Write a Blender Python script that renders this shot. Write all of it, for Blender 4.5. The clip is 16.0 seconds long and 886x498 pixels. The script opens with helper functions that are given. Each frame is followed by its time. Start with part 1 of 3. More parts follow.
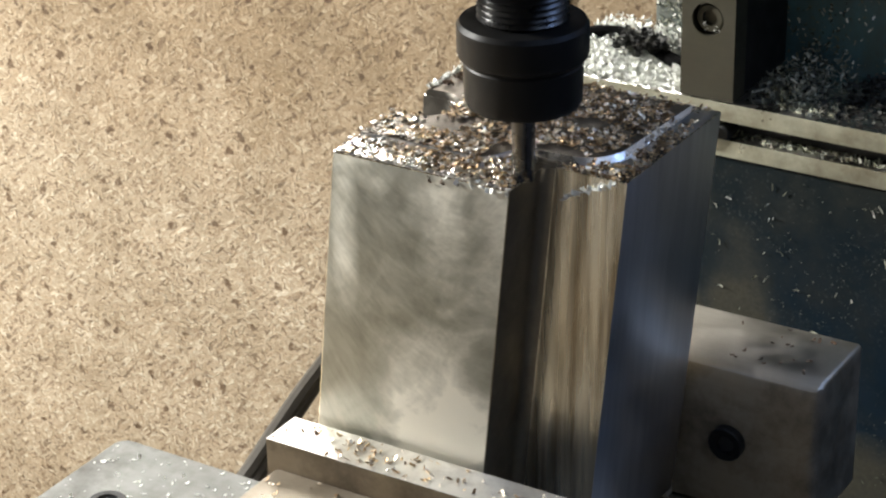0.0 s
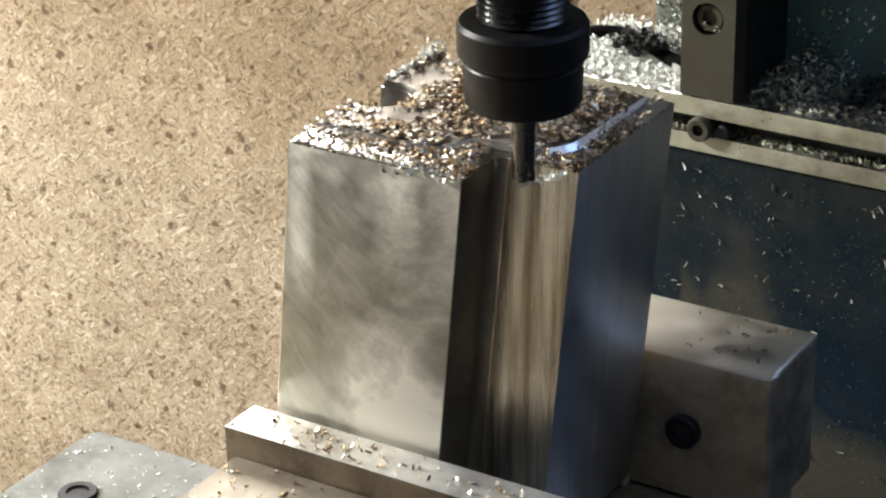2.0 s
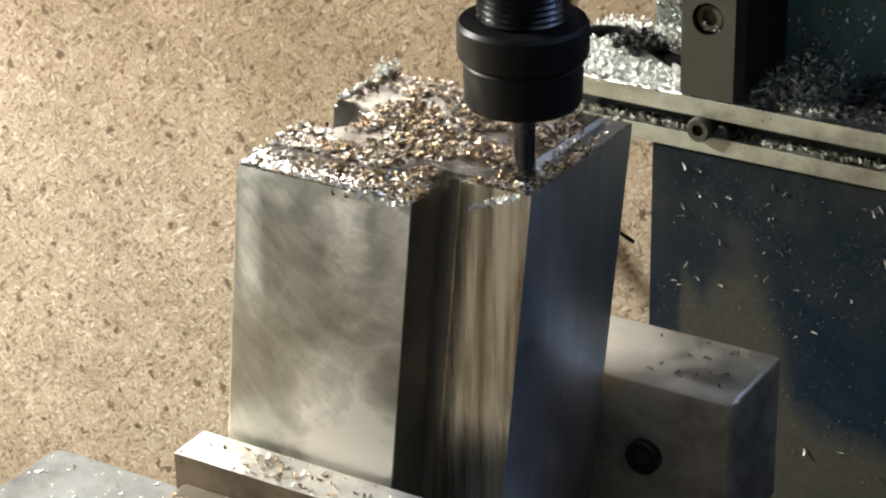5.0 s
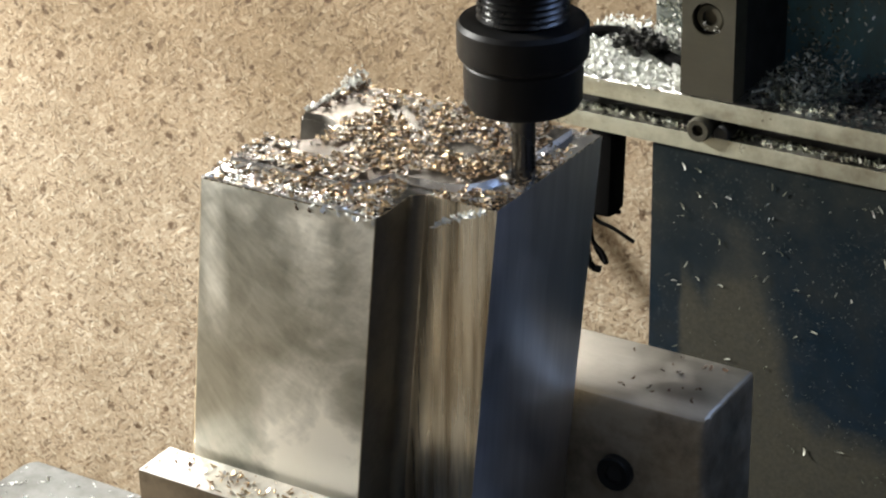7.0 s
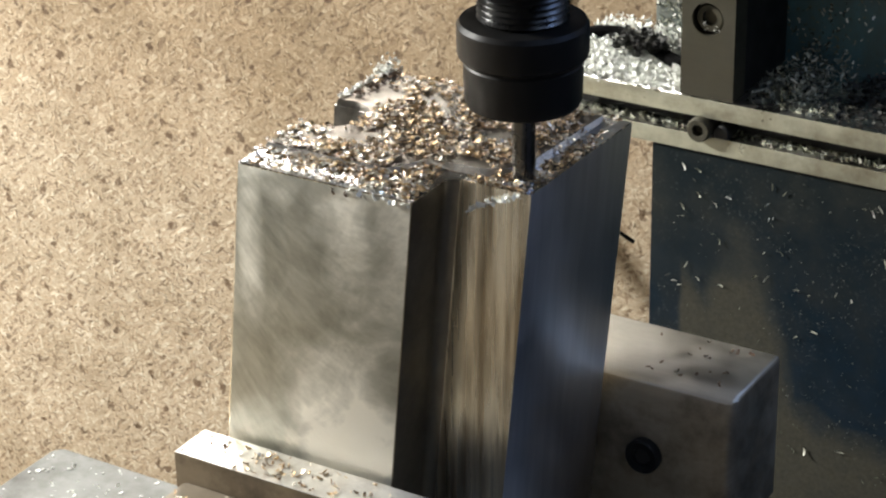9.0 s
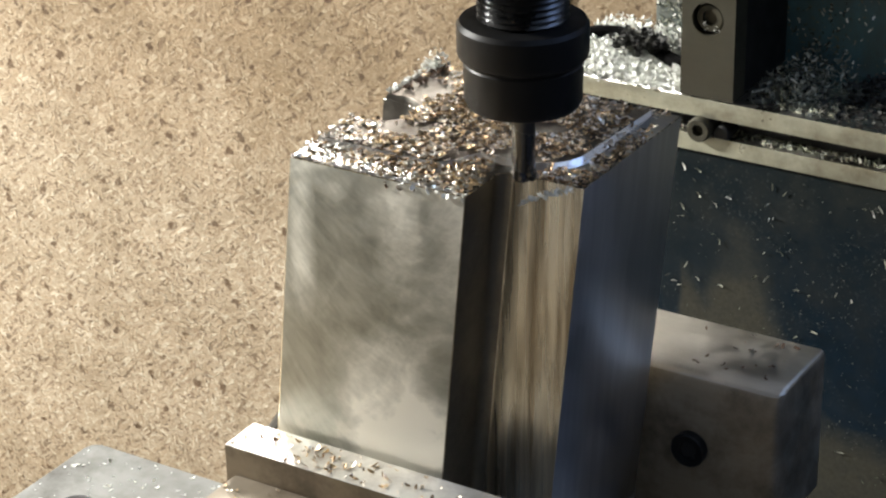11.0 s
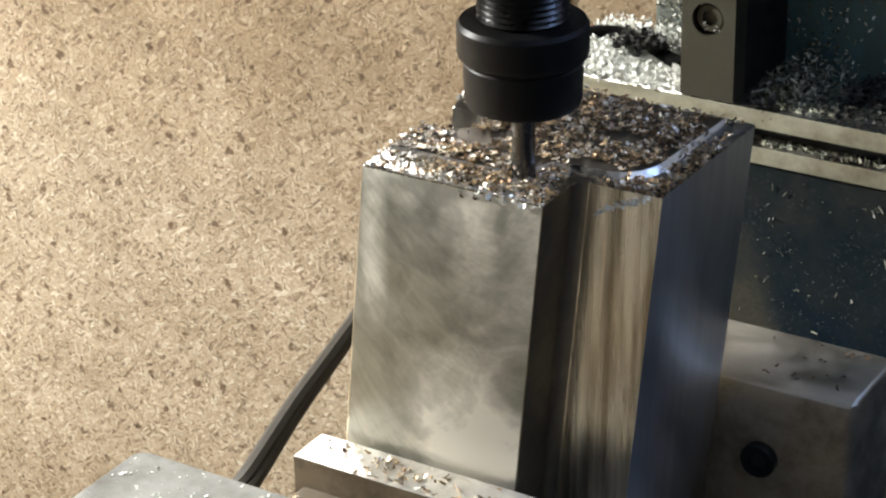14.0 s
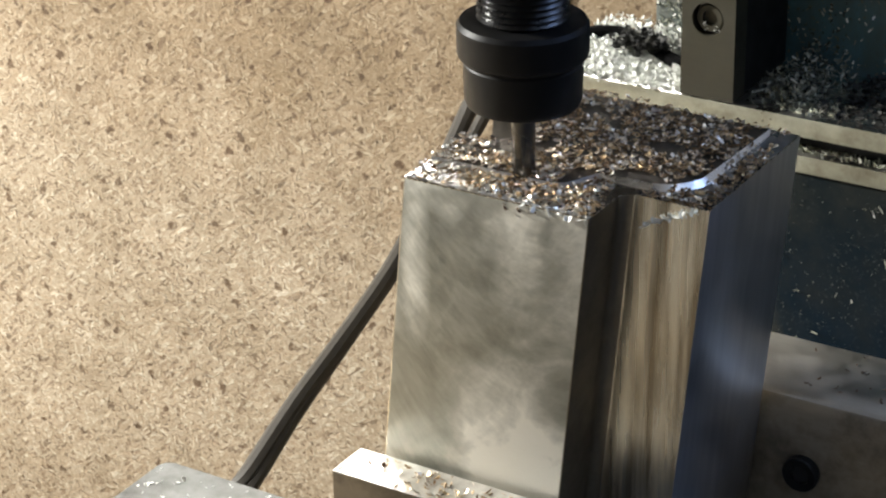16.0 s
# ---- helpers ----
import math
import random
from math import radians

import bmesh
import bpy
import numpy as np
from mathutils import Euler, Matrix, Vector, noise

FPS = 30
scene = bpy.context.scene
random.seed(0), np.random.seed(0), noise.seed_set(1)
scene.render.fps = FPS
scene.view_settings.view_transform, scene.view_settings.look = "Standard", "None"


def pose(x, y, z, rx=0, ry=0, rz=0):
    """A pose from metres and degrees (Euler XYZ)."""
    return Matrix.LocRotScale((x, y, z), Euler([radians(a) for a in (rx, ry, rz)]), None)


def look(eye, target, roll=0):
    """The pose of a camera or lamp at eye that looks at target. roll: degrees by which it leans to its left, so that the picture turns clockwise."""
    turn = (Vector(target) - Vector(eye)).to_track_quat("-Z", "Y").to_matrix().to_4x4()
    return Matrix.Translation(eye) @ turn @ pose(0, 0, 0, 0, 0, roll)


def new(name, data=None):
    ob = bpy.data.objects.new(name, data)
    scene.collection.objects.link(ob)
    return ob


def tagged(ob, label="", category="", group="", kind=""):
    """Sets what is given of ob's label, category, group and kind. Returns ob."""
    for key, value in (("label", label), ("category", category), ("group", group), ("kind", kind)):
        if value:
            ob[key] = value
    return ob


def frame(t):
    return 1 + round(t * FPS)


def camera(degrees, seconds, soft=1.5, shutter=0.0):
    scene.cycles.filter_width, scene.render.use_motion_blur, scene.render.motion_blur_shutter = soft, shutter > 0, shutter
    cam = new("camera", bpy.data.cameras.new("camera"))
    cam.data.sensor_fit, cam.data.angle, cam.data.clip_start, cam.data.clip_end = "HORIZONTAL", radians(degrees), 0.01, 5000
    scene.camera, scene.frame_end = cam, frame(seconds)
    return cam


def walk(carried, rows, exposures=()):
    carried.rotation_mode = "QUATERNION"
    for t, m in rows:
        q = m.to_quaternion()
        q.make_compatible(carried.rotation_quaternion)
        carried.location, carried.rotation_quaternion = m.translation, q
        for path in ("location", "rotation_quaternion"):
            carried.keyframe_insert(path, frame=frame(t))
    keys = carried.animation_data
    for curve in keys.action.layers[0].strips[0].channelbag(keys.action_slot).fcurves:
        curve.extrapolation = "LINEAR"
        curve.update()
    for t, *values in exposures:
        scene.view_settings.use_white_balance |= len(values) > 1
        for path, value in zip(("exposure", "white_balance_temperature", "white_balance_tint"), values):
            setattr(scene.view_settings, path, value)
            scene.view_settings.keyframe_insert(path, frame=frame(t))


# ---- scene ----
CAM_EYE, CAM_WAY = Vector((0.30097, -0.43106, 0.61326)), Vector((-0.47809, 0.76524, -0.43108))
cam = camera(21.754, 16.0, soft=2.25)
HOLD = look(CAM_EYE, CAM_EYE + CAM_WAY, -1.232)
walk(cam, [(0.0, HOLD), (16.0, HOLD)])

# ---- light ----
scene.view_settings.exposure = -0.24
world = bpy.data.worlds.new("world")
scene.world = world
world.use_nodes = True
world.node_tree.nodes["Background"].inputs[0].default_value = (0.60, 0.63, 0.70, 1)
world.node_tree.nodes["Background"].inputs[1].default_value = 0.14


def area_lamp(name, eye, target, size, watts, colour, high=0.0):
    d = bpy.data.lights.new(name, "AREA")
    d.shape, d.size, d.energy, d.color = "DISK", size, watts, colour
    if high:
        d.shape, d.size_y = "RECTANGLE", high
    ob = new(name, d)
    ob.matrix_world = look(eye, target)
    return ob


area_lamp("work_lamp", (-1.25, -0.28, 0.91), (-0.42, 0.35, -0.45), 0.18, 67, (1.0, 0.985, 0.935))
area_lamp("back_window", (-1.08, 1.47, 1.33), (-0.02, 0.0, 0.36), 0.78, 62, (1.0, 0.975, 0.94), 1.0)
# added cool fill to lift the panel and column, not a known opening
area_lamp("cool_fill", (1.05, -0.36, 2.25), (0.05, 0.05, 0.39), 0.8, 11.5, (0.54, 0.70, 1.0))
area_lamp("east_window", (1.43, 0.91, 1.89), (0.05, 0.05, 0.39), 0.42, 13, (0.36, 0.54, 1.0))

# ---- materials ----


class Mat:
    """A small node builder."""

    def __init__(self, name, rough=0.5, metal=0.0, colour=(0.5, 0.5, 0.5)):
        self.m = bpy.data.materials.new(name)
        self.m.use_nodes = True
        self.n, self.l = self.m.node_tree.nodes, self.m.node_tree.links
        self.b = self.n["Principled BSDF"]
        self.put("Roughness", rough), self.put("Metallic", metal), self.put("Base Color", (*colour, 1))
        self.tc = self.n.new("ShaderNodeTexCoord")

    def put(self, socket, value):
        if hasattr(value, "links"):
            self.l.new(value, self.b.inputs[socket])
        else:
            self.b.inputs[socket].default_value = value

    def coords(self, scale=(1, 1, 1), rot=(0, 0, 0), loc=(0, 0, 0)):
        mp = self.n.new("ShaderNodeMapping")
        mp.inputs["Scale"].default_value, mp.inputs["Location"].default_value = scale, loc
        mp.inputs["Rotation"].default_value = [radians(a) for a in rot]
        self.l.new(self.tc.outputs["Object"], mp.inputs["Vector"])
        return mp.outputs[0]

    def turned(self, rot, scale):
        """Turn first, then stretch, for slanting grain."""
        mp = self.n.new("ShaderNodeMapping")
        mp.inputs["Scale"].default_value = scale
        self.l.new(self.coords((1, 1, 1), rot), mp.inputs["Vector"])
        return mp.outputs[0]

    def noise(self, scale, detail=4, rough=0.6, co=None, warp=0.0):
        t = self.n.new("ShaderNodeTexNoise")
        t.inputs["Scale"].default_value, t.inputs["Detail"].default_value = scale, detail
        t.inputs["Roughness"].default_value, t.inputs["Distortion"].default_value = rough, warp
        self.l.new(co if co is not None else self.tc.outputs["Object"], t.inputs["Vector"])
        return t.outputs["Fac"]

    def cells(self, scale, co=None, out="Color", random=1.0, flat=False):
        t = self.n.new("ShaderNodeTexVoronoi")
        t.voronoi_dimensions = "2D" if flat else "3D"
        t.inputs["Scale"].default_value, t.inputs["Randomness"].default_value = scale, random
        self.l.new(co if co is not None else self.tc.outputs["Object"], t.inputs["Vector"])
        return t.outputs[out]

    def ramp(self, fac, stops):
        r = self.n.new("ShaderNodeValToRGB")
        while len(r.color_ramp.elements) < len(stops):
            r.color_ramp.elements.new(0.5)
        for e, (p, c) in zip(r.color_ramp.elements, stops):
            e.position, e.color = p, (*c, 1) if hasattr(c, "__len__") else (c, c, c, 1)
        self.l.new(fac, r.inputs[0])
        return r.outputs[0]

    def mix(self, fac, a, b, how="MIX"):
        x = self.n.new("ShaderNodeMix")
        x.data_type, x.blend_type = "RGBA", how
        for s, v in ((0, fac), (6, a), (7, b)):
            if hasattr(v, "links"):
                self.l.new(v, x.inputs[s])
            else:
                x.inputs[s].default_value = v if s == 0 else (*v, 1)
        return x.outputs[2]

    def maths(self, how, a, b=0.0):
        x = self.n.new("ShaderNodeMath")
        x.operation = how
        for s, v in ((0, a), (1, b)):
            if hasattr(v, "links"):
                self.l.new(v, x.inputs[s])
            else:
                x.inputs[s].default_value = v
        return x.outputs[0]

    def bump(self, height, strength=0.3, distance=0.001):
        x = self.n.new("ShaderNodeBump")
        x.inputs["Strength"].default_value, x.inputs["Distance"].default_value = strength, distance
        self.l.new(height, x.inputs["Height"])
        self.l.new(x.outputs[0], self.b.inputs["Normal"])

    def split(self, out):
        x = self.n.new("ShaderNodeSeparateXYZ")
        self.l.new(out, x.inputs[0])
        return x.outputs


def chipboard():
    k = Mat("chipboard", 0.8)
    layers = []
    for turn, sc in ((20, 235), (80, 260), (140, 220)):
        co = k.turned((0, 0, turn), (0.8, 2.8, 1))
        layers.append(k.split(k.cells(sc, co))[0])
    w1 = k.ramp(k.noise(170, 2), [(0.47, 0.0), (0.53, 1.0)])
    w2 = k.ramp(k.noise(140, 2, co=k.coords(loc=(3, 1, 0))), [(0.47, 0.0), (0.53, 1.0)])
    v = k.mix(w2, k.mix(w1, layers[0], layers[1]), layers[2])
    col = k.ramp(v, [(0.0, (0.12, 0.075, 0.042)), (0.12, (0.27, 0.18, 0.11)), (0.23, (0.44, 0.33, 0.215)), (0.6, (0.52, 0.41, 0.285)), (0.85, (0.61, 0.50, 0.365)), (1.0, (0.84, 0.74, 0.58))])
    mid = k.noise(420, 3, 0.7)
    col = k.mix(0.34, col, k.ramp(mid, [(0.30, (0.19, 0.12, 0.07)), (0.5, (0.52, 0.40, 0.275)), (0.68, (0.82, 0.71, 0.55))]))
    wob = k.n.new("ShaderNodeVectorMath")
    wob.operation = "MULTIPLY_ADD"
    ragged = k.n.new("ShaderNodeTexNoise")
    ragged.inputs["Scale"].default_value = 190
    k.l.new(k.tc.outputs["Object"], ragged.inputs["Vector"])
    k.l.new(ragged.outputs["Color"], wob.inputs[0])
    wob.inputs[1].default_value = (0.009, 0.009, 0)
    k.l.new(k.tc.outputs["Object"], wob.inputs[2])
    speck = k.ramp(k.cells(120, wob.outputs[0], "Distance", 1.0, True), [(0.09, 0.65), (0.19, 0.0)])
    speck = k.maths("MULTIPLY", speck, k.ramp(k.noise(70, 3), [(0.55, 0.0), (0.63, 1.0)]))
    col = k.mix(speck, col, (0.11, 0.06, 0.03))
    big = k.ramp(k.cells(46, wob.outputs[0], "Distance", 1.0, True), [(0.075, 0.85), (0.125, 0.0)])
    big = k.maths("MULTIPLY", big, k.ramp(k.noise(60, 3, co=k.coords(loc=(5, 2, 0))), [(0.45, 0.0), (0.53, 1.0)]))
    col = k.mix(big, col, (0.12, 0.065, 0.030))
    stain = k.ramp(k.noise(11, 6, 0.7), [(0.55, 0.0), (0.80, 0.6)])
    col = k.mix(stain, col, (0.22, 0.14, 0.07))
    # oily stains, and a painted dimming of the lamp light behind the cutter
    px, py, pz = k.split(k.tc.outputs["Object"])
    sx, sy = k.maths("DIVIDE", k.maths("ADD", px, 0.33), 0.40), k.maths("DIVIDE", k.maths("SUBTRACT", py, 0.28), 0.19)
    grime_dim = k.maths("SUBTRACT", 1.0, k.maths("ADD", k.maths("MULTIPLY", sx, sx), k.maths("MULTIPLY", sy, sy)))
    grime_dim = k.ramp(k.maths("ADD", grime_dim, k.maths("SUBTRACT", k.noise(24, 5, 0.7), 0.5)), [(0.0, 0.0), (0.9, 0.8)])
    col = k.mix(grime_dim, col, (0.62, 0.54, 0.43), "MULTIPLY")
    cloud = k.ramp(k.noise(16, 5, 0.65, k.coords(loc=(1, 7, 0))), [(0.32, (0.55, 0.555, 0.535)), (0.62, (0.765, 0.80, 0.825))])
    flecks = k.ramp(k.noise(230, 2, 0.5, k.coords(loc=(9, 4, 0))), [(0.27, 0.75), (0.34, 0.0)])
    col = k.mix(flecks, col, (0.15, 0.085, 0.045))
    k.put("Base Color", k.mix(1.0, col, cloud, "MULTIPLY"))
    k.bump(k.maths("ADD", v, mid), 0.6, 0.001)
    return k.m


def milled_steel():
    """Bright face-milled metal: sweeping cutter arcs over dull and bright blotches."""
    k = Mat("milled_metal", 0.3, 1.0)
    x, y, z = k.split(k.tc.outputs["Object"])
    # the arcs of a face cutter that fed down the face
    dx = k.maths("SUBTRACT", x, 0.041)
    sag = k.maths("SQRT", k.maths("MAXIMUM", k.maths("SUBTRACT", 0.0026, k.maths("MULTIPLY", dx, dx)), 0.00002))
    join_xyz = k.n.new("ShaderNodeCombineXYZ")
    k.l.new(k.maths("MULTIPLY", x, 0.55), join_xyz.inputs[0])
    k.l.new(k.maths("ADD", z, sag), join_xyz.inputs[2])
    arcs = join_xyz.outputs[0]
    stroke = k.noise(150, 4, 0.6, arcs, 0.3)
    fine = k.noise(620, 3, 0.6, arcs)
    rag = k.noise(75, 4, 0.6, k.turned((0, 50, 0), (0.75, 1, 1.3)), 0.5)

    def blot(cx, cz, rx, rz):
        """1 in the middle, 0 on the ellipse, less outside."""
        a = k.maths("DIVIDE", k.maths("SUBTRACT", x, cx), rx)
        b = k.maths("DIVIDE", k.maths("SUBTRACT", z, cz), rz)
        return k.maths("SUBTRACT", 1.0, k.maths("ADD", k.maths("MULTIPLY", a, a), k.maths("MULTIPLY", b, b)))
    # dull and shine put the face's uneven reflections into its colour
    dull = k.maths("MAXIMUM", blot(0.019, 0.361, 0.026, 0.033), k.maths("MAXIMUM", blot(0.006, 0.337, 0.013, 0.028), blot(0.042, 0.342, 0.013, 0.010)))
    shine = k.maths("MAXIMUM", blot(0.031, 0.377, 0.008, 0.018), k.maths("MAXIMUM", blot(0.030, 0.330, 0.016, 0.024), blot(0.0035, 0.368, 0.004, 0.024)))
    dull = k.maths("SUBTRACT", k.maths("MAXIMUM", dull, -0.8), k.maths("MULTIPLY", k.maths("MAXIMUM", shine, -0.3), 0.8))
    dull = k.maths("ADD", k.maths("MULTIPLY", dull, 0.34), k.maths("MULTIPLY", k.maths("SUBTRACT", rag, 0.5), 0.9))
    tone = k.ramp(k.maths("ADD", dull, 0.45), [(0.05, 0.84), (0.36, 0.60), (0.80, 0.40)])
    tone = k.maths("ADD", tone, k.maths("MULTIPLY", k.maths("SUBTRACT", stroke, 0.5), 0.36))
    tone = k.maths("ADD", tone, k.maths("MULTIPLY", k.maths("SUBTRACT", fine, 0.5), 0.16))
    k.put("Base Color", k.ramp(tone, [(0.30, (0.27, 0.275, 0.235)), (0.50, (0.46, 0.46, 0.405)), (0.78, (0.90, 0.88, 0.80))]))
    k.put("Roughness", k.ramp(tone, [(0.36, 0.40), (0.62, 0.56)]))
    k.bump(k.maths("ADD", k.maths("MULTIPLY", fine, 0.3), k.maths("ADD", stroke, rag)), 0.15, 0.0014)
    return k.m


def upright_sheen(k, amount, turn=0.0):
    """Fine cross-wise tool marks smear reflections up and down."""
    tan = k.n.new("ShaderNodeTangent")
    tan.direction_type, tan.axis = "RADIAL", "Z"
    k.l.new(tan.outputs[0], k.b.inputs["Tangent"])
    k.put("Anisotropic", amount), k.put("Anisotropic Rotation", turn)


def cut_steel():
    """End-milled walls, fine upright lines."""
    k = Mat("end_milled_metal", 0.24, 1.0)
    x, y, z = k.split(k.tc.outputs["Object"])
    lines = k.noise(520, 3, 0.6, k.coords((1, 1, 0.015)))
    blot = k.noise(230, 3, 0.6, k.coords((1, 1, 0.05)))
    # a dark stripe standing in for a reflection in the corner cut's back wall
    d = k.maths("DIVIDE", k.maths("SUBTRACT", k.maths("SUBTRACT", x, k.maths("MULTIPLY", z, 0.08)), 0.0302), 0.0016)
    mirror_stripe = k.maths("MULTIPLY", k.ramp(k.maths("MULTIPLY", d, d), [(0.1, 0.55), (1.0, 0.0)]), k.ramp(z, [(0.335, 0.15), (0.385, 1.0)]))
    # gold tones put the mirrored bench into the wall's colour
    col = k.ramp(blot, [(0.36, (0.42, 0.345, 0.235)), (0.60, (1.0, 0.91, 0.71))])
    k.put("Base Color", k.mix(mirror_stripe, col, (0.20, 0.17, 0.12)))
    k.put("Roughness", k.ramp(lines, [(0.3, 0.20), (0.7, 0.33)]))
    upright_sheen(k, 0.72, 0.25)
    k.bump(k.maths("ADD", lines, blot), 0.10, 0.0004)
    return k.m


def side_steel():
    """A smooth side-milled face."""
    k = Mat("side_milled_metal", 0.32, 1.0)
    lines = k.noise(300, 3, 0.6, k.coords((1, 1, 0.05)))
    k.put("Base Color", k.ramp(lines, [(0.3, (0.46, 0.465, 0.485)), (0.7, (0.57, 0.575, 0.59))]))
    k.put("Roughness", k.ramp(k.noise(60, 3), [(0.3, 0.30), (0.7, 0.40)]))
    upright_sheen(k, 0.8, 0.25)
    k.bump(lines, 0.08, 0.0003)
    return k.m


def ground_steel(name, base, rough=0.42, dirt=0.5, tint=(0.13, 0.095, 0.06), metal=0.85):
    k = Mat(name, rough, metal)
    g = k.noise(700, 4, 0.7, k.coords((0.15, 1, 1)))
    d = k.ramp(k.noise(55, 6, 0.7), [(0.42, 0.0), (0.75, dirt)])
    base2 = tuple(c * 0.8 for c in base)
    k.put("Base Color", k.mix(d, k.mix(g, base2, base), tint))
    k.put("Roughness", k.ramp(k.noise(90, 5), [(0.3, rough - 0.1), (0.7, rough + 0.2)]))
    k.bump(k.maths("ADD", g, k.noise(160, 4)), 0.16, 0.0005)
    return k.m


def blue_paint():
    """Dark blue machine paint with a brown arch, a brown lower zone and a dusty haze."""
    k = Mat("blue_paint", 0.4)
    x, y, z = k.split(k.tc.outputs["Object"])
    rag = k.maths("MULTIPLY", k.maths("SUBTRACT", k.noise(70, 6, 0.7), 0.5), 0.9)
    # an arch of brown, and a brown lower zone; blue is left round them
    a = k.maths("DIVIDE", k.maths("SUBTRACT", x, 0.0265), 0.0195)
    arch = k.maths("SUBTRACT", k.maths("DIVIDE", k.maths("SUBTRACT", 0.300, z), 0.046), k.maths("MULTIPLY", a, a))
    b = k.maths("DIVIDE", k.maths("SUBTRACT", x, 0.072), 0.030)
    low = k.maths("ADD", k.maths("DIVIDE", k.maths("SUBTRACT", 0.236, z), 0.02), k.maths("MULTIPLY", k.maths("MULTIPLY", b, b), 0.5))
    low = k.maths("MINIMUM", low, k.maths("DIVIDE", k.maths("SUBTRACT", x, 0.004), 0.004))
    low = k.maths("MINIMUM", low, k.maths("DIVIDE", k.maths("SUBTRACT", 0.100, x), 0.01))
    brown_mask = k.ramp(k.maths("ADD", k.maths("MAXIMUM", arch, low), rag), [(0.0, 0.0), (0.6, 0.9)])
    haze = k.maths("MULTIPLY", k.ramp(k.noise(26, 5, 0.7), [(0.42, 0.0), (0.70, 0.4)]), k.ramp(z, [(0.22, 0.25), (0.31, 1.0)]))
    brown_mask = k.maths("MAXIMUM", brown_mask, haze)
    brown_mask = k.maths("MULTIPLY", brown_mask, k.ramp(k.noise(260, 4), [(0.2, 0.7), (0.8, 1.0)]))
    base = k.mix(k.noise(120, 4), (0.002, 0.006, 0.009), (0.003, 0.013, 0.027))
    # base colour turns darker and less blue towards the top
    base = k.mix(k.ramp(k.maths("ADD", z, k.maths("MULTIPLY", k.noise(30, 5), 0.03)), [(0.262, 0.0), (0.332, 0.8)]), base, (0.004, 0.008, 0.009))
    speck = k.maths("MULTIPLY", k.ramp(k.noise(900, 3), [(0.58, 0.0), (0.75, 0.22)]), k.ramp(k.noise(45, 4), [(0.42, 0.0), (0.6, 1.0)]))
    base = k.mix(speck, base, (0.22, 0.23, 0.21))
    # tone shared by the haze, the arch and the lower zone
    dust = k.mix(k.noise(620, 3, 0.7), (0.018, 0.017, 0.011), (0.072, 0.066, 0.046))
    k.put("Base Color", k.mix(brown_mask, base, dust))
    k.put("Roughness", k.ramp(brown_mask, [(0.0, 0.42), (1.0, 0.75)]))
    k.put("Specular IOR Level", 0.15)
    k.bump(k.noise(500, 3), 0.1, 0.0004)
    return k.m


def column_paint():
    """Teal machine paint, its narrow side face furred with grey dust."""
    k = Mat("lightened_teal_paint", 0.5)
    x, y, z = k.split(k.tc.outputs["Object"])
    # teal lightened to make up for the shade the head casts here
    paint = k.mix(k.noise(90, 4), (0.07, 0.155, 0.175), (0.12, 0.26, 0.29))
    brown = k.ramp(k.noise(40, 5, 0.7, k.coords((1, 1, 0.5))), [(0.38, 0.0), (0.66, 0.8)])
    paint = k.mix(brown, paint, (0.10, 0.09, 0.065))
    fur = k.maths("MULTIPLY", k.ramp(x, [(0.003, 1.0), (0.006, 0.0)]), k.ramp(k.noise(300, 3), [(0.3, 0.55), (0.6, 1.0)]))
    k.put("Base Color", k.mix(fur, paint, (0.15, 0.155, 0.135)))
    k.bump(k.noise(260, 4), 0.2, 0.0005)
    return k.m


def plain(name, colour, rough, metal=0.0, bump=0.12, scale=300, var=0.25):
    k = Mat(name, rough, metal)
    n = k.noise(scale, 4)
    k.put("Base Color", k.mix(n, tuple(c * (1 - var) for c in colour), tuple(min(1, c * (1 + var)) for c in colour)))
    k.put("Roughness", k.ramp(k.noise(scale * 0.3, 4), [(0.3, max(0.05, rough - 0.08)), (0.7, min(1, rough + 0.1))]))
    k.bump(n, bump, 0.0004)
    return k.m


def swarf(name, stops, rough=0.22, metal=1.0):
    k = Mat(name, rough, metal)
    geo = k.n.new("ShaderNodeNewGeometry")
    k.put("Base Color", k.ramp(geo.outputs["Random Per Island"], stops))
    k.bump(k.noise(1500, 2), 0.2, 0.0003)
    return k.m


M_BOARD = chipboard()
M_MILL, M_CUT = milled_steel(), cut_steel()
M_SIDE = side_steel()
M_TOP = ground_steel("fresh_cut_top", (0.27, 0.245, 0.21), 0.42, 0.85, (0.13, 0.09, 0.055), 1.0)
# brighter cut metal; its pale colour carries highlights on chamfers and upward faces
M_GLINT = ground_steel("fresh_glint_metal", (0.92, 0.90, 0.86), 0.22, 0.15, (0.20, 0.14, 0.09), 1.0)
# cove and slot steels, darkened for the dark surroundings they would mirror
M_COVE = ground_steel("shade_dark_cut_wall", (0.25, 0.215, 0.16), 0.42, 0.6, (0.10, 0.08, 0.055), 1.0)
M_SLOT = ground_steel("shade_dark_slot_wall", (0.20, 0.19, 0.17), 0.34, 0.6, (0.05, 0.04, 0.03), 1.0)
# lighter jaw steel; the top's glint is put into its colour
M_JAW_TOP = ground_steel("glint_jaw_top", (0.54, 0.50, 0.42), 0.40, 0.22, (0.20, 0.16, 0.11), 1.0)
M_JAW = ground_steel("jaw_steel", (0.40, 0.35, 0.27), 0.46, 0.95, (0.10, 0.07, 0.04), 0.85)
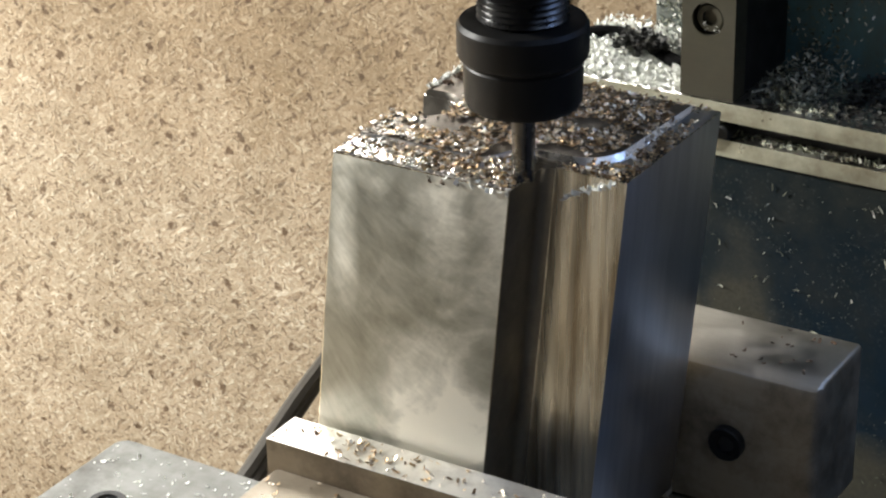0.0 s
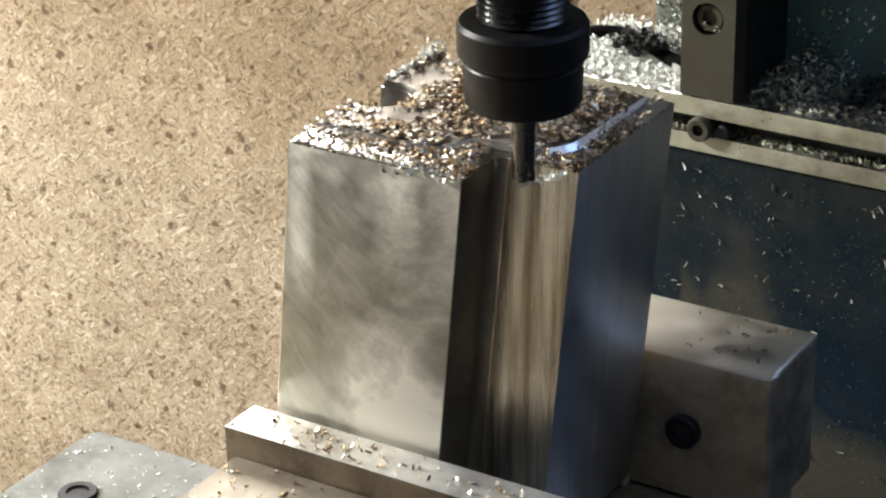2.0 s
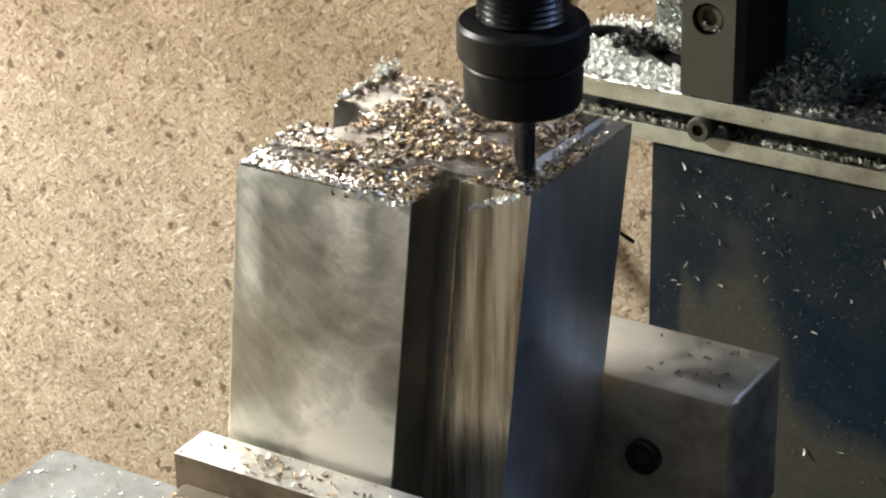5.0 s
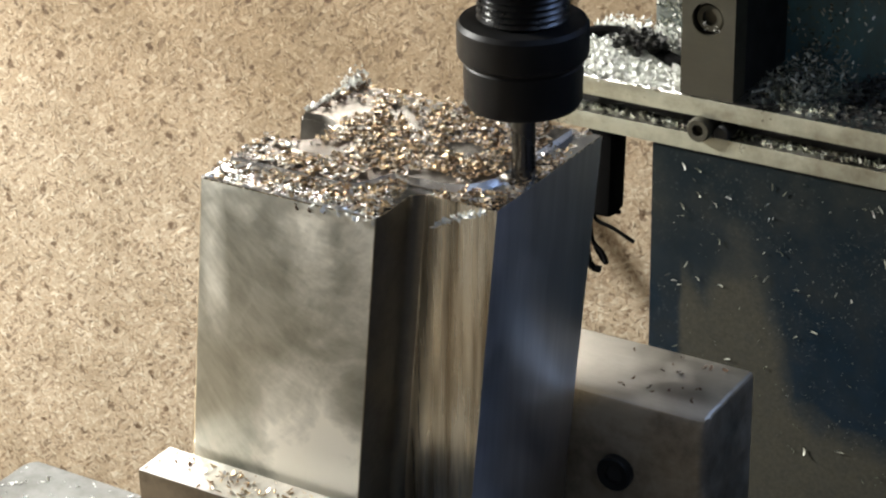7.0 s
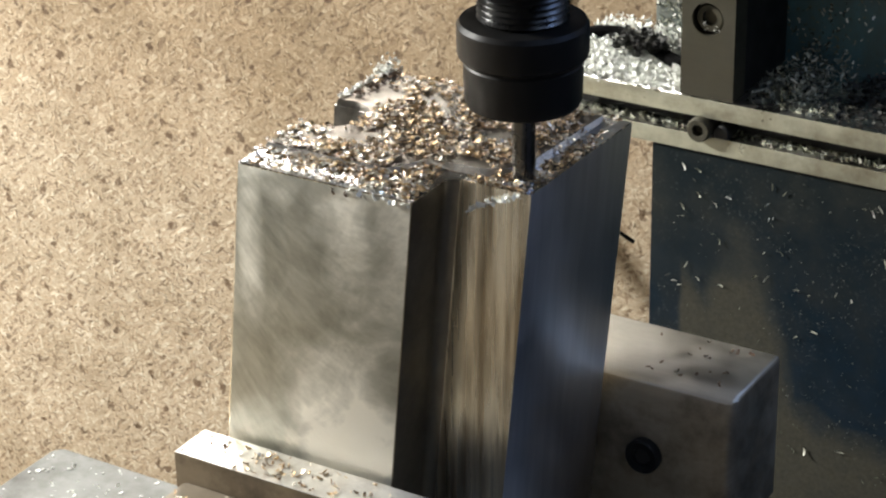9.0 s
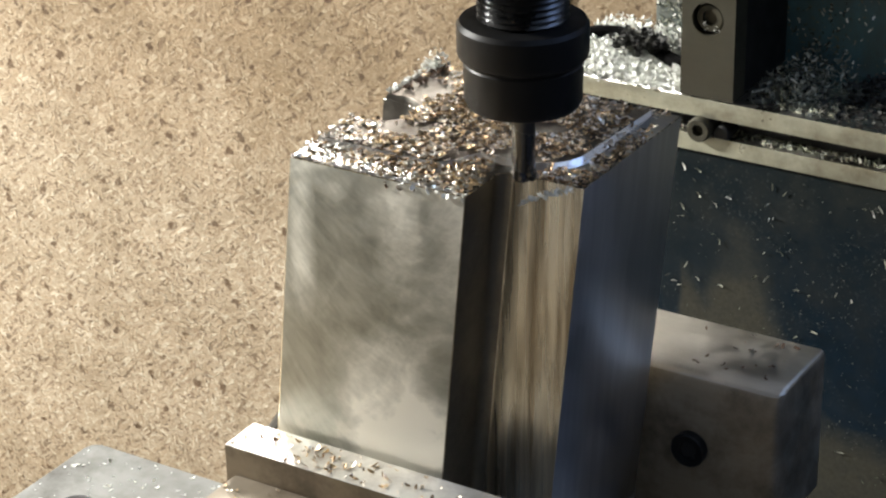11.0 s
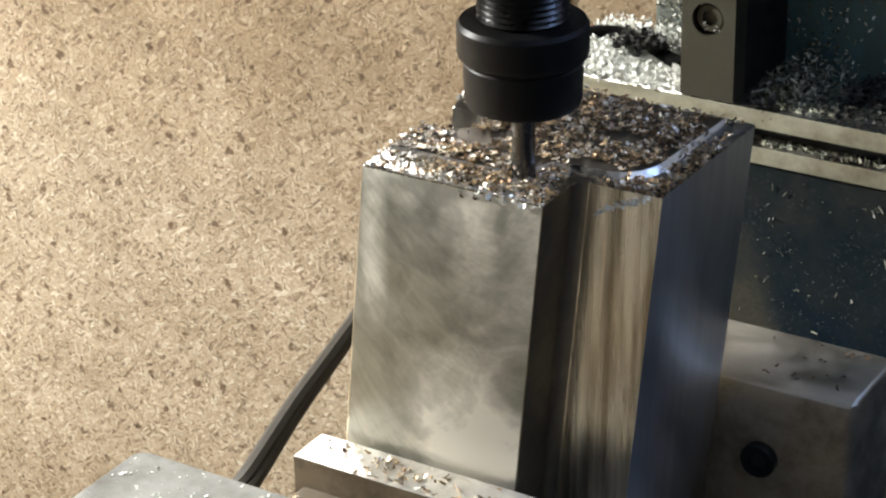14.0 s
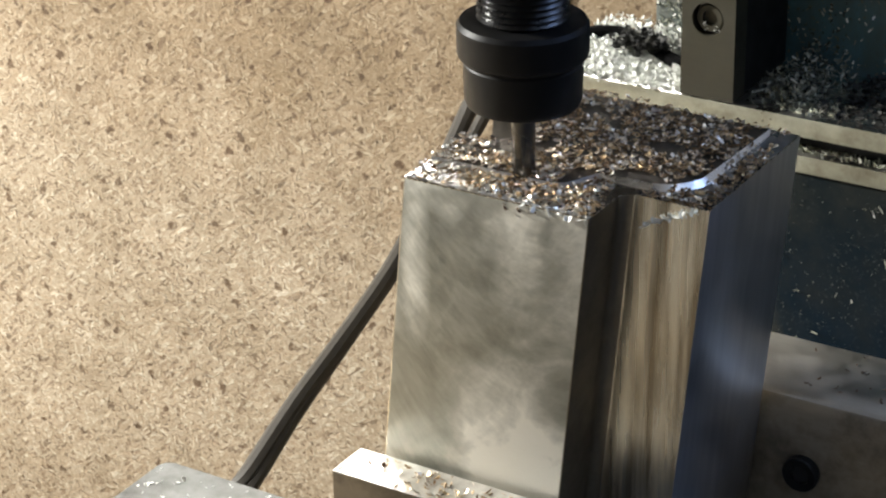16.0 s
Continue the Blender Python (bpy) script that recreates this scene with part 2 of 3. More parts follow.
# stained side steel, also darkened for the weak light on upright faces
M_PLATE_SIDE = ground_steel("stained_shaded_side", (0.19, 0.15, 0.10), 0.5, 0.95, (0.035, 0.024, 0.014), 0.6)
M_FRONT_JAW = ground_steel("front_jaw_steel", (0.33, 0.285, 0.22), 0.5, 0.7, (0.12, 0.09, 0.06), 0.75)
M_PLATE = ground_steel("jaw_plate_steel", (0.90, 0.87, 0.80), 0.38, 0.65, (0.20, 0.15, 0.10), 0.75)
M_TABLE = ground_steel("table_iron", (0.25, 0.255, 0.24), 0.55, 0.9, (0.07, 0.066, 0.056), 0.3)
M_RAIL = ground_steel("rail_steel", (0.53, 0.53, 0.42), 0.32, 0.8, (0.13, 0.10, 0.06), 0.6)
M_BAR = ground_steel("bar_iron", (0.085, 0.080, 0.058), 0.5, 0.4, (0.06, 0.05, 0.04), 0.5)
M_BLUE = blue_paint()
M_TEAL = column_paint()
M_BLACK = plain("black_oxide", (0.009, 0.009, 0.009), 0.42, 0.0)
M_RUBBER = plain("black_rubber", (0.005, 0.005, 0.005), 0.8)
M_CABLE = plain("grey_cable_sheath", (0.058, 0.051, 0.041), 0.6)
M_TOOL = plain("carbide", (0.13, 0.125, 0.115), 0.22, 1.0)
M_CHROME = plain("bare_thread_steel", (0.10, 0.10, 0.10), 0.28, 1.0)
M_RUBBER.node_tree.nodes["Principled BSDF"].inputs["Specular IOR Level"].default_value = 0.03
M_BLACK.node_tree.nodes["Principled BSDF"].inputs["Specular IOR Level"].default_value = 0.2
M_DARK = plain("black_casting", (0.011, 0.011, 0.011), 0.6)
# unseen east wall, coloured for the bluish reflection in the block's side
M_EAST = plain("dark_blue_grey_plaster", (0.09, 0.11, 0.17), 0.9, 0, 0.1, 20, 0.1)
M_WALL = plain("room_plaster", (0.45, 0.44, 0.42), 0.9, 0, 0.1, 20, 0.1)
# unseen floor, made dark to darken what the cut walls mirror
M_FLOOR = plain("dark_floor_concrete", (0.05, 0.047, 0.042), 0.8, 0, 0.1, 20, 0.2)
M_SWARF = swarf("bright_swarf", [(0.0, (0.14, 0.095, 0.06)), (0.30, (0.36, 0.245, 0.14)), (0.64, (0.76, 0.58, 0.35)), (0.90, (0.95, 0.89, 0.80))], 0.42, 0.88)
M_SWARF_SILVER = swarf("silver_swarf", [(0.0, (0.60, 0.58, 0.54)), (0.6, (0.88, 0.86, 0.82)), (1.0, (0.96, 0.94, 0.90))], 0.30, 1.0)
M_SWARF_PALE = swarf("pale_swarf", [(0.0, (0.70, 0.71, 0.66)), (0.4, (0.88, 0.89, 0.84)), (1.0, (0.95, 0.96, 0.93))], 0.42, 0.1)
# darker copy of the pale swarf for chips on shaded parts
M_DIM = swarf("shade_dimmed_swarf", [(0.0, (0.02, 0.025, 0.017)), (0.5, (0.20, 0.21, 0.15)), (0.8, (0.52, 0.53, 0.44)), (1.0, (0.92, 0.93, 0.86))], 0.5, 0.2)
M_DUST = swarf("dull_dust_chips", [(0.0, (0.035, 0.04, 0.032)), (0.8, (0.11, 0.12, 0.095)), (1.0, (0.30, 0.31, 0.26))], 0.6, 0.3)
M_SLUDGE = swarf("oily_sludge", [(0.0, (0.006, 0.006, 0.005)), (0.8, (0.02, 0.02, 0.017)), (1.0, (0.07, 0.07, 0.055))], 0.65, 0.0)
M_CRUMB = swarf("brown_crumbs", [(0.0, (0.035, 0.022, 0.014)), (0.6, (0.10, 0.055, 0.028)), (1.0, (0.20, 0.13, 0.08))], 0.8, 0.0)

# ---- mesh helpers (millimetres; the bench top is z = 0) ----
TOP = 390.0


def mesh_object(name, bm, material, smooth=True):
    bmesh.ops.scale(bm, vec=(0.001, 0.001, 0.001), verts=bm.verts)
    bmesh.ops.recalc_face_normals(bm, faces=bm.faces)
    me = bpy.data.meshes.new(name)
    bm.to_mesh(me)
    bm.free()
    me.materials.append(material)
    if smooth:
        me.polygons.foreach_set("use_smooth", [True] * len(me.polygons))
        me.set_sharp_from_angle(angle=radians(32))
    return new(name, me)


def part(name, bm, material, parent, label="", smooth=True):
    ob = mesh_object(name, bm, material, smooth)
    ob.parent = parent
    return tagged(ob, label)


def thing(name, label, category, group="", kind=""):
    return tagged(new(name), label, category, group, kind)


def soften(bm, width, angle=30, seg=2):
    if width <= 0:
        return bm
    es = [e for e in bm.edges if len(e.link_faces) == 2 and e.calc_face_angle(0) > radians(angle)]
    bmesh.ops.bevel(bm, geom=es, offset=width, segments=seg, affect="EDGES", profile=0.6, clamp_overlap=True)
    return bm


def box(x0, x1, y0, y1, z0, z1, bevel=0.5, seg=2):
    bm = bmesh.new()
    bmesh.ops.create_cube(bm, size=1)
    for v in bm.verts:
        v.co = ((x0 + x1) / 2 + v.co.x * (x1 - x0), (y0 + y1) / 2 + v.co.y * (y1 - y0), (z0 + z1) / 2 + v.co.z * (z1 - z0))
    return soften(bm, bevel, 30, seg)


def prism(outline, z0, z1, bevel=0.3, bm=None):
    b = bmesh.new()
    lo = [b.verts.new((x, y, z0)) for x, y in outline]
    hi = [b.verts.new((x, y, z1)) for x, y in outline]
    b.faces.new(lo), b.faces.new(hi)
    for i in range(len(lo)):
        j = (i + 1) % len(lo)
        b.faces.new((lo[i], lo[j], hi[j], hi[i]))
    bmesh.ops.recalc_face_normals(b, faces=b.faces)
    soften(b, bevel, 30)
    if bm is None:
        return b
    join(bm, b)
    return bm


def join(bm, other):
    me = bpy.data.meshes.new("tmp")
    other.to_mesh(me)
    other.free()
    bm.from_mesh(me)
    bpy.data.meshes.remove(me)
    return bm


def arc(cx, cy, r, a0, a1, n=10):
    return [(cx + r * math.cos(radians(a0 + (a1 - a0) * i / n)), cy + r * math.sin(radians(a0 + (a1 - a0) * i / n))) for i in range(n + 1)]


def lathe(profile, cx=0.0, cy=0.0, n=48):
    """profile: (radius, z) from bottom to top."""
    bm = bmesh.new()
    rings = [[bm.verts.new((cx + r * math.cos(2 * math.pi * i / n), cy + r * math.sin(2 * math.pi * i / n), z)) for i in range(n)] for r, z in profile]
    for a, b in zip(rings, rings[1:]):
        for i in range(n):
            j = (i + 1) % n
            bm.faces.new((a[i], a[j], b[j], b[i]))
    bm.faces.new(rings[0]), bm.faces.new(rings[-1])
    return bm


def tube(points, radius, n=10):
    """A round cable through points, smoothed."""
    pts = [Vector(p) for p in points]
    fine = []
    for i in range(len(pts) - 1):
        a, b, c, d = pts[max(i - 1, 0)], pts[i], pts[i + 1], pts[min(i + 2, len(pts) - 1)]
        for s in range(8):
            u = s / 8
            fine.append(0.5 * (2 * b + (c - a) * u + (2 * a - 5 * b + 4 * c - d) * u * u + (3 * b - a - 3 * c + d) * u ** 3))
    fine.append(pts[-1])
    bm = bmesh.new()
    rings = []
    for i, q in enumerate(fine):
        way = (fine[min(i + 1, len(fine) - 1)] - fine[max(i - 1, 0)]).normalized()
        side = way.orthogonal().normalized() if abs(way.z) > 0.95 else way.cross(Vector((0, 0, 1))).normalized()
        up = side.cross(way)
        rings.append([bm.verts.new(q + radius * (side * math.cos(2 * math.pi * k / n) + up * math.sin(2 * math.pi * k / n))) for k in range(n)])
    for a, b in zip(rings, rings[1:]):
        for i in range(n):
            bm.faces.new((a[i], a[(i + 1) % n], b[(i + 1) % n], b[i]))
    bm.faces.new(rings[0]), bm.faces.new(rings[-1])
    return bm


RNG = random.Random(7)


def curl(verts, faces, place, length, width, thick, bend, turn):
    """One curled sliver of swarf, a closed bent strip."""
    n = 4
    first = len(verts)
    for i in range(n + 1):
        u = i / n - 0.5
        a = bend * u
        rad = length / max(abs(bend), 0.05)
        x, z = rad * math.sin(a), rad * (1 - math.cos(a))
        w = width * (1 - 1.1 * u * u) * 0.5
        nx, nz = -math.sin(a) * thick, math.cos(a) * thick
        for dx, y, dz in ((0, -w, 0), (0, w, 0), (nx, w, nz), (nx, -w, nz)):
            verts.append(place + turn @ Vector((x + dx, y, z + dz)))
    for i in range(n):
        a, b = first + 4 * i, first + 4 * i + 4
        for k in range(4):
            m = (k + 1) % 4
            faces.append((a + k, a + m, b + m, b + k))
    faces.append((first, first + 1, first + 2, first + 3))
    faces.append((first + 4 * n + 3, first + 4 * n + 2, first + 4 * n + 1, first + 4 * n))


def swarf_heap(name, spots, material, label, size=(1.2, 2.8), lift=0.3, flat=0.6, kind="stuff", upright=False, wide=(0.25, 0.5)):
    """spots: (x, y, z) places in millimetres. One object of many slivers."""
    verts, faces = [], []
    for x, y, z in spots:
        ln = RNG.uniform(*size)
        turn = Euler((RNG.gauss(0, flat), RNG.gauss(0, flat), RNG.uniform(0, 6.28))).to_matrix()
        if upright:
            turn = Euler((radians(90), 0, 0)).to_matrix() @ turn
        curl(verts, faces, Vector((x, y, z + lift)), ln, ln * RNG.uniform(*wide), RNG.uniform(0.08, 0.16), RNG.uniform(0.3, 2.4) * RNG.choice((-1, 1)), turn)
    me = bpy.data.meshes.new(name)
    me.from_pydata([v * 0.001 for v in verts], [], faces)
    me.materials.append(material)
    ob = new(name, me)
    return tagged(ob, label, "swarf", "", kind)


# ---- room and bench ----
def room():
    for name, b in (("wall_south", (-1500, 2500, -2300, -2200, -900, 2300)), ("wall_west", (-1600, -1500, -2300, 1500, -900, 2300)),
                    ("wall_east", (2500, 2600, -2300, 1500, -900, 2300)), ("wall_north", (-1600, 2600, 1500, 1600, -900, 2300)),
                    ("ceiling", (-1600, 2600, -2300, 1600, 2300, 2400)), ("floor", (-1600, 2600, -2300, 1600, -1000, -900))):
        tagged(mesh_object(name, box(*b, 0), M_EAST if name == "wall_east" else M_FLOOR if name == "floor" else M_WALL), "plain surface added to close the unseen room", name.split("_")[0], "", "structure")
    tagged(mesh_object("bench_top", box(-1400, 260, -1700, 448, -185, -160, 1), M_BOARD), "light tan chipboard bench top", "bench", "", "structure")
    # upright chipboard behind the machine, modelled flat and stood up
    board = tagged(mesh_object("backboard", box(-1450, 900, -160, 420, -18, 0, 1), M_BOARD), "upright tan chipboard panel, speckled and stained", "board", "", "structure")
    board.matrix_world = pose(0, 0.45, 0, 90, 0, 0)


# ---- milling machine, standing parts ----
def faced(bm, x, y, z, turn=90):
    """Turn a lathed piece to lie along y and set it down."""
    bmesh.ops.rotate(bm, verts=bm.verts, matrix=Euler((radians(turn), 0, 0)).to_matrix(), cent=(0, 0, 0))
    bmesh.ops.translate(bm, verts=bm.verts, vec=(x, y, z))
    return bm


def counterbored(x0, x1, y0, y1, z0, z1, cx, cz, r, deep, n=32):
    """An upright bar with a round blind hole in its front face."""
    bm = bmesh.new()
    half = min(cx - x0, x1 - cx)
    def quad(*co):
        bm.faces.new([bm.verts.new(c) for c in co])
    for a, b in ((z0, cz - half), (cz + half, z1)):
        quad((x0, y0, a), (x1, y0, a), (x1, y0, b), (x0, y0, b))
    ring = [(math.cos(2 * math.pi * i / n), math.sin(2 * math.pi * i / n)) for i in range(n)]
    def rim(c, s):
        k = half / max(abs(c), abs(s))
        return (x0 if c * k <= -half + 1e-6 else x1 if c * k >= half - 1e-6 else cx + c * k, y0, cz + s * k)
    for i in range(n):
        (c, s), (c2, s2) = ring[i], ring[(i + 1) % n]
        q = (cx + r * c, y0, cz + r * s), (cx + r * c2, y0, cz + r * s2)
        quad(rim(c, s), rim(c2, s2), q[1], q[0])
        d = (q[0][0], y0 + deep, q[0][2]), (q[1][0], y0 + deep, q[1][2])
        quad(q[0], q[1], d[1], d[0])
        bm.faces.new([bm.verts.new(v) for v in (d[0], d[1], (cx, y0 + deep, cz))])
    quad((x1, y0, z0), (x1, y1, z0), (x1, y1, z1), (x1, y0, z1))
    quad((x0, y0, z0), (x0, y1, z0), (x0, y1, z1), (x0, y0, z1))
    quad((x0, y1, z0), (x1, y1, z0), (x1, y1, z1), (x0, y1, z1))
    quad((x0, y0, z0), (x1, y0, z0), (x1, y1, z0), (x0, y1, z0))
    quad((x0, y0, z1), (x1, y0, z1), (x1, y1, z1), (x0, y1, z1))
    bmesh.ops.remove_doubles(bm, verts=bm.verts, dist=0.001)
    return bm


def machine():
    mill = thing("milling_machine", "dark blue benchtop milling machine dusted with swarf", "machine")
    part("base", box(-40, 150, -150, 186, -160, 140, 4), M_DARK, mill)
    part("front_panel", box(-6.5, 340, 190.5, 300, -160, TOP - 69.2, 1.0), M_BLUE, mill, "dark blue painted panel with a brown arch and a dusty haze")
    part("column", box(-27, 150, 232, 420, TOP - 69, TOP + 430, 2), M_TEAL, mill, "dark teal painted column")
    ledge = part("ledge_plate", box(-46, 340, 189.5, 231.8, TOP - 57.0, TOP - 50.6, 0.4), M_RAIL, mill, "bare steel ledge plate")
    part("ledge_back", box(-40, 340, 197, 231.8, TOP - 62.9, TOP - 57.2, 0.3), M_DARK, mill)
    rail = part("lower_rail", box(-56, 340, 189.3, 231.8, TOP - 68.9, TOP - 63.0, 0.4), M_RAIL, mill, "bare steel lower rail")
    # upward faces get the paler metal to stand in for edge highlights
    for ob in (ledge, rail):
        ob.data.materials.append(M_GLINT)
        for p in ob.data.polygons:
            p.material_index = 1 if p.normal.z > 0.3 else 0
    bar = part("slide_bar", counterbored(3.4, 21.8, 189.8, 198.5, TOP - 50.3, TOP + 300, 12.3, TOP - 24, 5.4, 4.0), M_BAR, mill, "dark oily steel slide bar", False)
    part("slide_body", box(4.2, 21.4, 198.6, 231.6, TOP - 50.3, TOP + 300, 0.5), M_DARK, mill, "black slide casting")
    scr = lathe([(4.6, -1), (4.6, 2.0), (4.2, 2.4), (2.6, 2.45), (2.5, 0.6)], n=28)
    part("socket_screw", faced(scr, 12.3, 193.75, TOP - 24), M_BAR, bar, "recessed socket head screw")
    g = lathe([(1.9, 2.5), (2.0, 0.1), (3.6, 0.0), (4.0, 0.5), (4.0, 12)], n=24)
    part("grub_screw", faced(g, 11.4, 186.5, TOP - 60.6, -90), M_BAR, mill, "hollow steel screw end")
    g = lathe([(2.4, 0), (2.8, 0.4), (2.8, 10)], n=18)
    part("grub_screw", faced(g, 18.2, 189.4, TOP - 61.6, -90), M_DARK, mill)
    # unseen head parts, stretched left to shade the block top and mask glints
    part("headstock", box(-124, 72, -14, 70, TOP + 62, TOP + 400, 6), M_DARK, mill)
    part("head_slide", box(-48, 92, 70.2, 231, TOP + 63, TOP + 400, 6), M_DARK, mill)


AX, AY = 49.9, 8.0


def spindle():
    sp = thing("spindle", "black collet nut with an end mill on a threaded spindle", "spindle")
    sp.location = (AX / 1000, AY / 1000, 0)
    z = TOP + 1.7
    nut = lathe([(7, z + 19.6), (7.4, z + 17.8), (12.0, z + 17.6), (13.4, z + 18.2), (14.0, z + 19.6), (14.2, z + 28.6), (13.95, z + 29.0),
                 (14.0, z + 29.4), (15.3, z + 30.4), (15.6, z + 31.4), (15.6, z + 37.8), (14.9, z + 38.9), (11.9, z + 39.2), (10, z + 39.2)], n=64)
    n = part("collet_nut", nut, M_BLACK, sp, "black oxide collet nut")
    prof = []
    for i in range(30):
        prof += [(10.9, z + 38.4 + i * 1.5), (10.1, z + 39.15 + i * 1.5)]
    part("threaded_nose", lathe(prof, n=64), M_CHROME, sp, "dark steel spindle nose with a fine thread")
    part("quill", lathe([(16, z + 54), (17, z + 55), (17, z + 60)], n=48), M_DARK, sp)
    shank = lathe([(2.8, z + 1.0), (2.9, z + 13), (2.9, z + 20)], n=32)
    part("shank", shank, M_TOOL, sp, "grey carbide tool shank")
    # four helical flutes at the cutting end
    bm = bmesh.new()
    rings = []
    for i in range(25):
        h = -1.55 + i * 0.25
        ring = []
        for k in range(32):
            a = 2 * math.pi * k / 32
            r = 2.92 - 0.7 * max(0, math.sin(4 * a + h * 0.55)) ** 0.7
            ring.append(bm.verts.new((r * math.cos(a), r * math.sin(a), z + h)))
        rings.append(ring)
    for a, b in zip(rings, rings[1:]):
        for k in range(32):
            bm.faces.new((a[k], a[(k + 1) % 32], b[(k + 1) % 32], b[k]))
    bm.faces.new(rings[0]), bm.faces.new(rings[-1])
    part("cutting_end", bm, M_TOOL, sp, "fluted cutting end")
    return sp


# ---- workpiece, vise, table: all ride on the slides ----
STEP = 1.6


def body_outline():
    o = [(0, 0), (50.7, 0), (50.7, 13.8)]
    o += arc(54.1, 13.9, 3.4, 180, 90, 8)
    o += [(73, 17.3), (73, 69.4), (0, 69.4), (0, 42.6)]
    o += arc(5.6, 34.8, 7.8, 90, -90, 14)
    o += [(0, 27.0)]
    return o


def lean(bm):
    """The block sits tilted in the vise; its top is cut level."""
    for v in bm.verts:
        h = v.co.z - TOP
        v.co.x += 0.080 * h
        v.co.y += 0.040 * h
    return bm


# the rounded corner of the raised island: centre and radius
ISLE_X, ISLE_Y, ISLE_R = 54.0, 33.0, 12.5


def island_outline():
    """The raised part of the top, inside the ledge that the tool has cut."""
    o = [(1.2, 10.2), (35, 10.2), (38, 12.0), (39.6, 14.6), (42, ISLE_Y - ISLE_R + 0.1)]
    o += arc(ISLE_X, ISLE_Y, ISLE_R, -84, 0, 14)
    o += [(ISLE_X + ISLE_R, 66.5), (0.4, 66.5), (0.4, 43.0)]
    o += arc(5.6, 34.8, 8.2, 90, -90, 14)
    o += [(0.8, 26.6)]
    return o


def mesa(outline, z0, z1, inset):
    """A low plateau with a sloping flank; inset(x, y) is the flank's width there."""
    bm = bmesh.new()
    n = len(outline)
    area = sum(outline[i][0] * outline[(i + 1) % n][1] - outline[(i + 1) % n][0] * outline[i][1] for i in range(n))
    sign = 1 if area > 0 else -1
    top = []
    for i, (x, y) in enumerate(outline):
        way = Vector(outline[(i + 1) % n]) - Vector(outline[i - 1])
        side = Vector((-way.y, way.x)).normalized() * sign * inset(x, y)
        top.append((x + side.x, y + side.y))
    rings = [[bm.verts.new((x, y, z)) for x, y in o] for o, z in ((outline, z0), (outline, z0 + 0.2), (top, z1))]
    for lo, hi in zip(rings, rings[1:]):
        for i in range(n):
            j = (i + 1) % n
            bm.faces.new((lo[i], lo[j], hi[j], hi[i]))
    bm.faces.new(rings[0]), bm.faces.new(rings[-1])
    return bm


def workpiece():
    w = thing("workpiece", "bright milled metal block with a coved corner, clamped in the vise", "metal block")
    z = TOP
    body = lean(prism(body_outline(), z - 112, z, 0.38))
    ob = part("body", body, M_MILL, w)
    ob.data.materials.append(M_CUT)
    ob.data.materials.append(M_SIDE)
    ob.data.materials.append(M_GLINT)
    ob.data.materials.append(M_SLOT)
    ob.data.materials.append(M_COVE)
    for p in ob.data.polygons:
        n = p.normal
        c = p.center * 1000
        # slot and cove walls take the darkened steels in place of dark reflections
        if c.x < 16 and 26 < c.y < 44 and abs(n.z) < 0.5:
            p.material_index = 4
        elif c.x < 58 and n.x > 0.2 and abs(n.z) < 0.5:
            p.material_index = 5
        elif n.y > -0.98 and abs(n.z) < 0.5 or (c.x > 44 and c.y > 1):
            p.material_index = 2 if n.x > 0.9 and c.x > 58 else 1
        elif n.z > 0.5:
            # level top takes the pale glint metal for its glare
            p.material_index = 3
    isl = mesa(island_outline(), z + 0.004, z + STEP, lambda x, y: 1.6 if x > 50 and y < 45 else 0.7)
    ob = part("island", isl, M_TOP, w, "raised island with chamfered edge and rounded corner")
    ob.data.materials.append(M_GLINT)
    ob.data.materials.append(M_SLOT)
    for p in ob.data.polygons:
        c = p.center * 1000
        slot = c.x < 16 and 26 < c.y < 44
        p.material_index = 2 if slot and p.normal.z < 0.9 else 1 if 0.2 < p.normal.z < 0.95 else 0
    return w


def bevel_edges(bm, jobs):
    """jobs: (test on the edge's two ends, width, segments), one after the other."""
    for test, width, seg in jobs:
        es = [e for e in bm.edges if all(test(v.co) for v in e.verts)]
        bmesh.ops.bevel(bm, geom=es, offset=width, segments=seg, affect="EDGES", profile=0.5, clamp_overlap=True)
    return bm


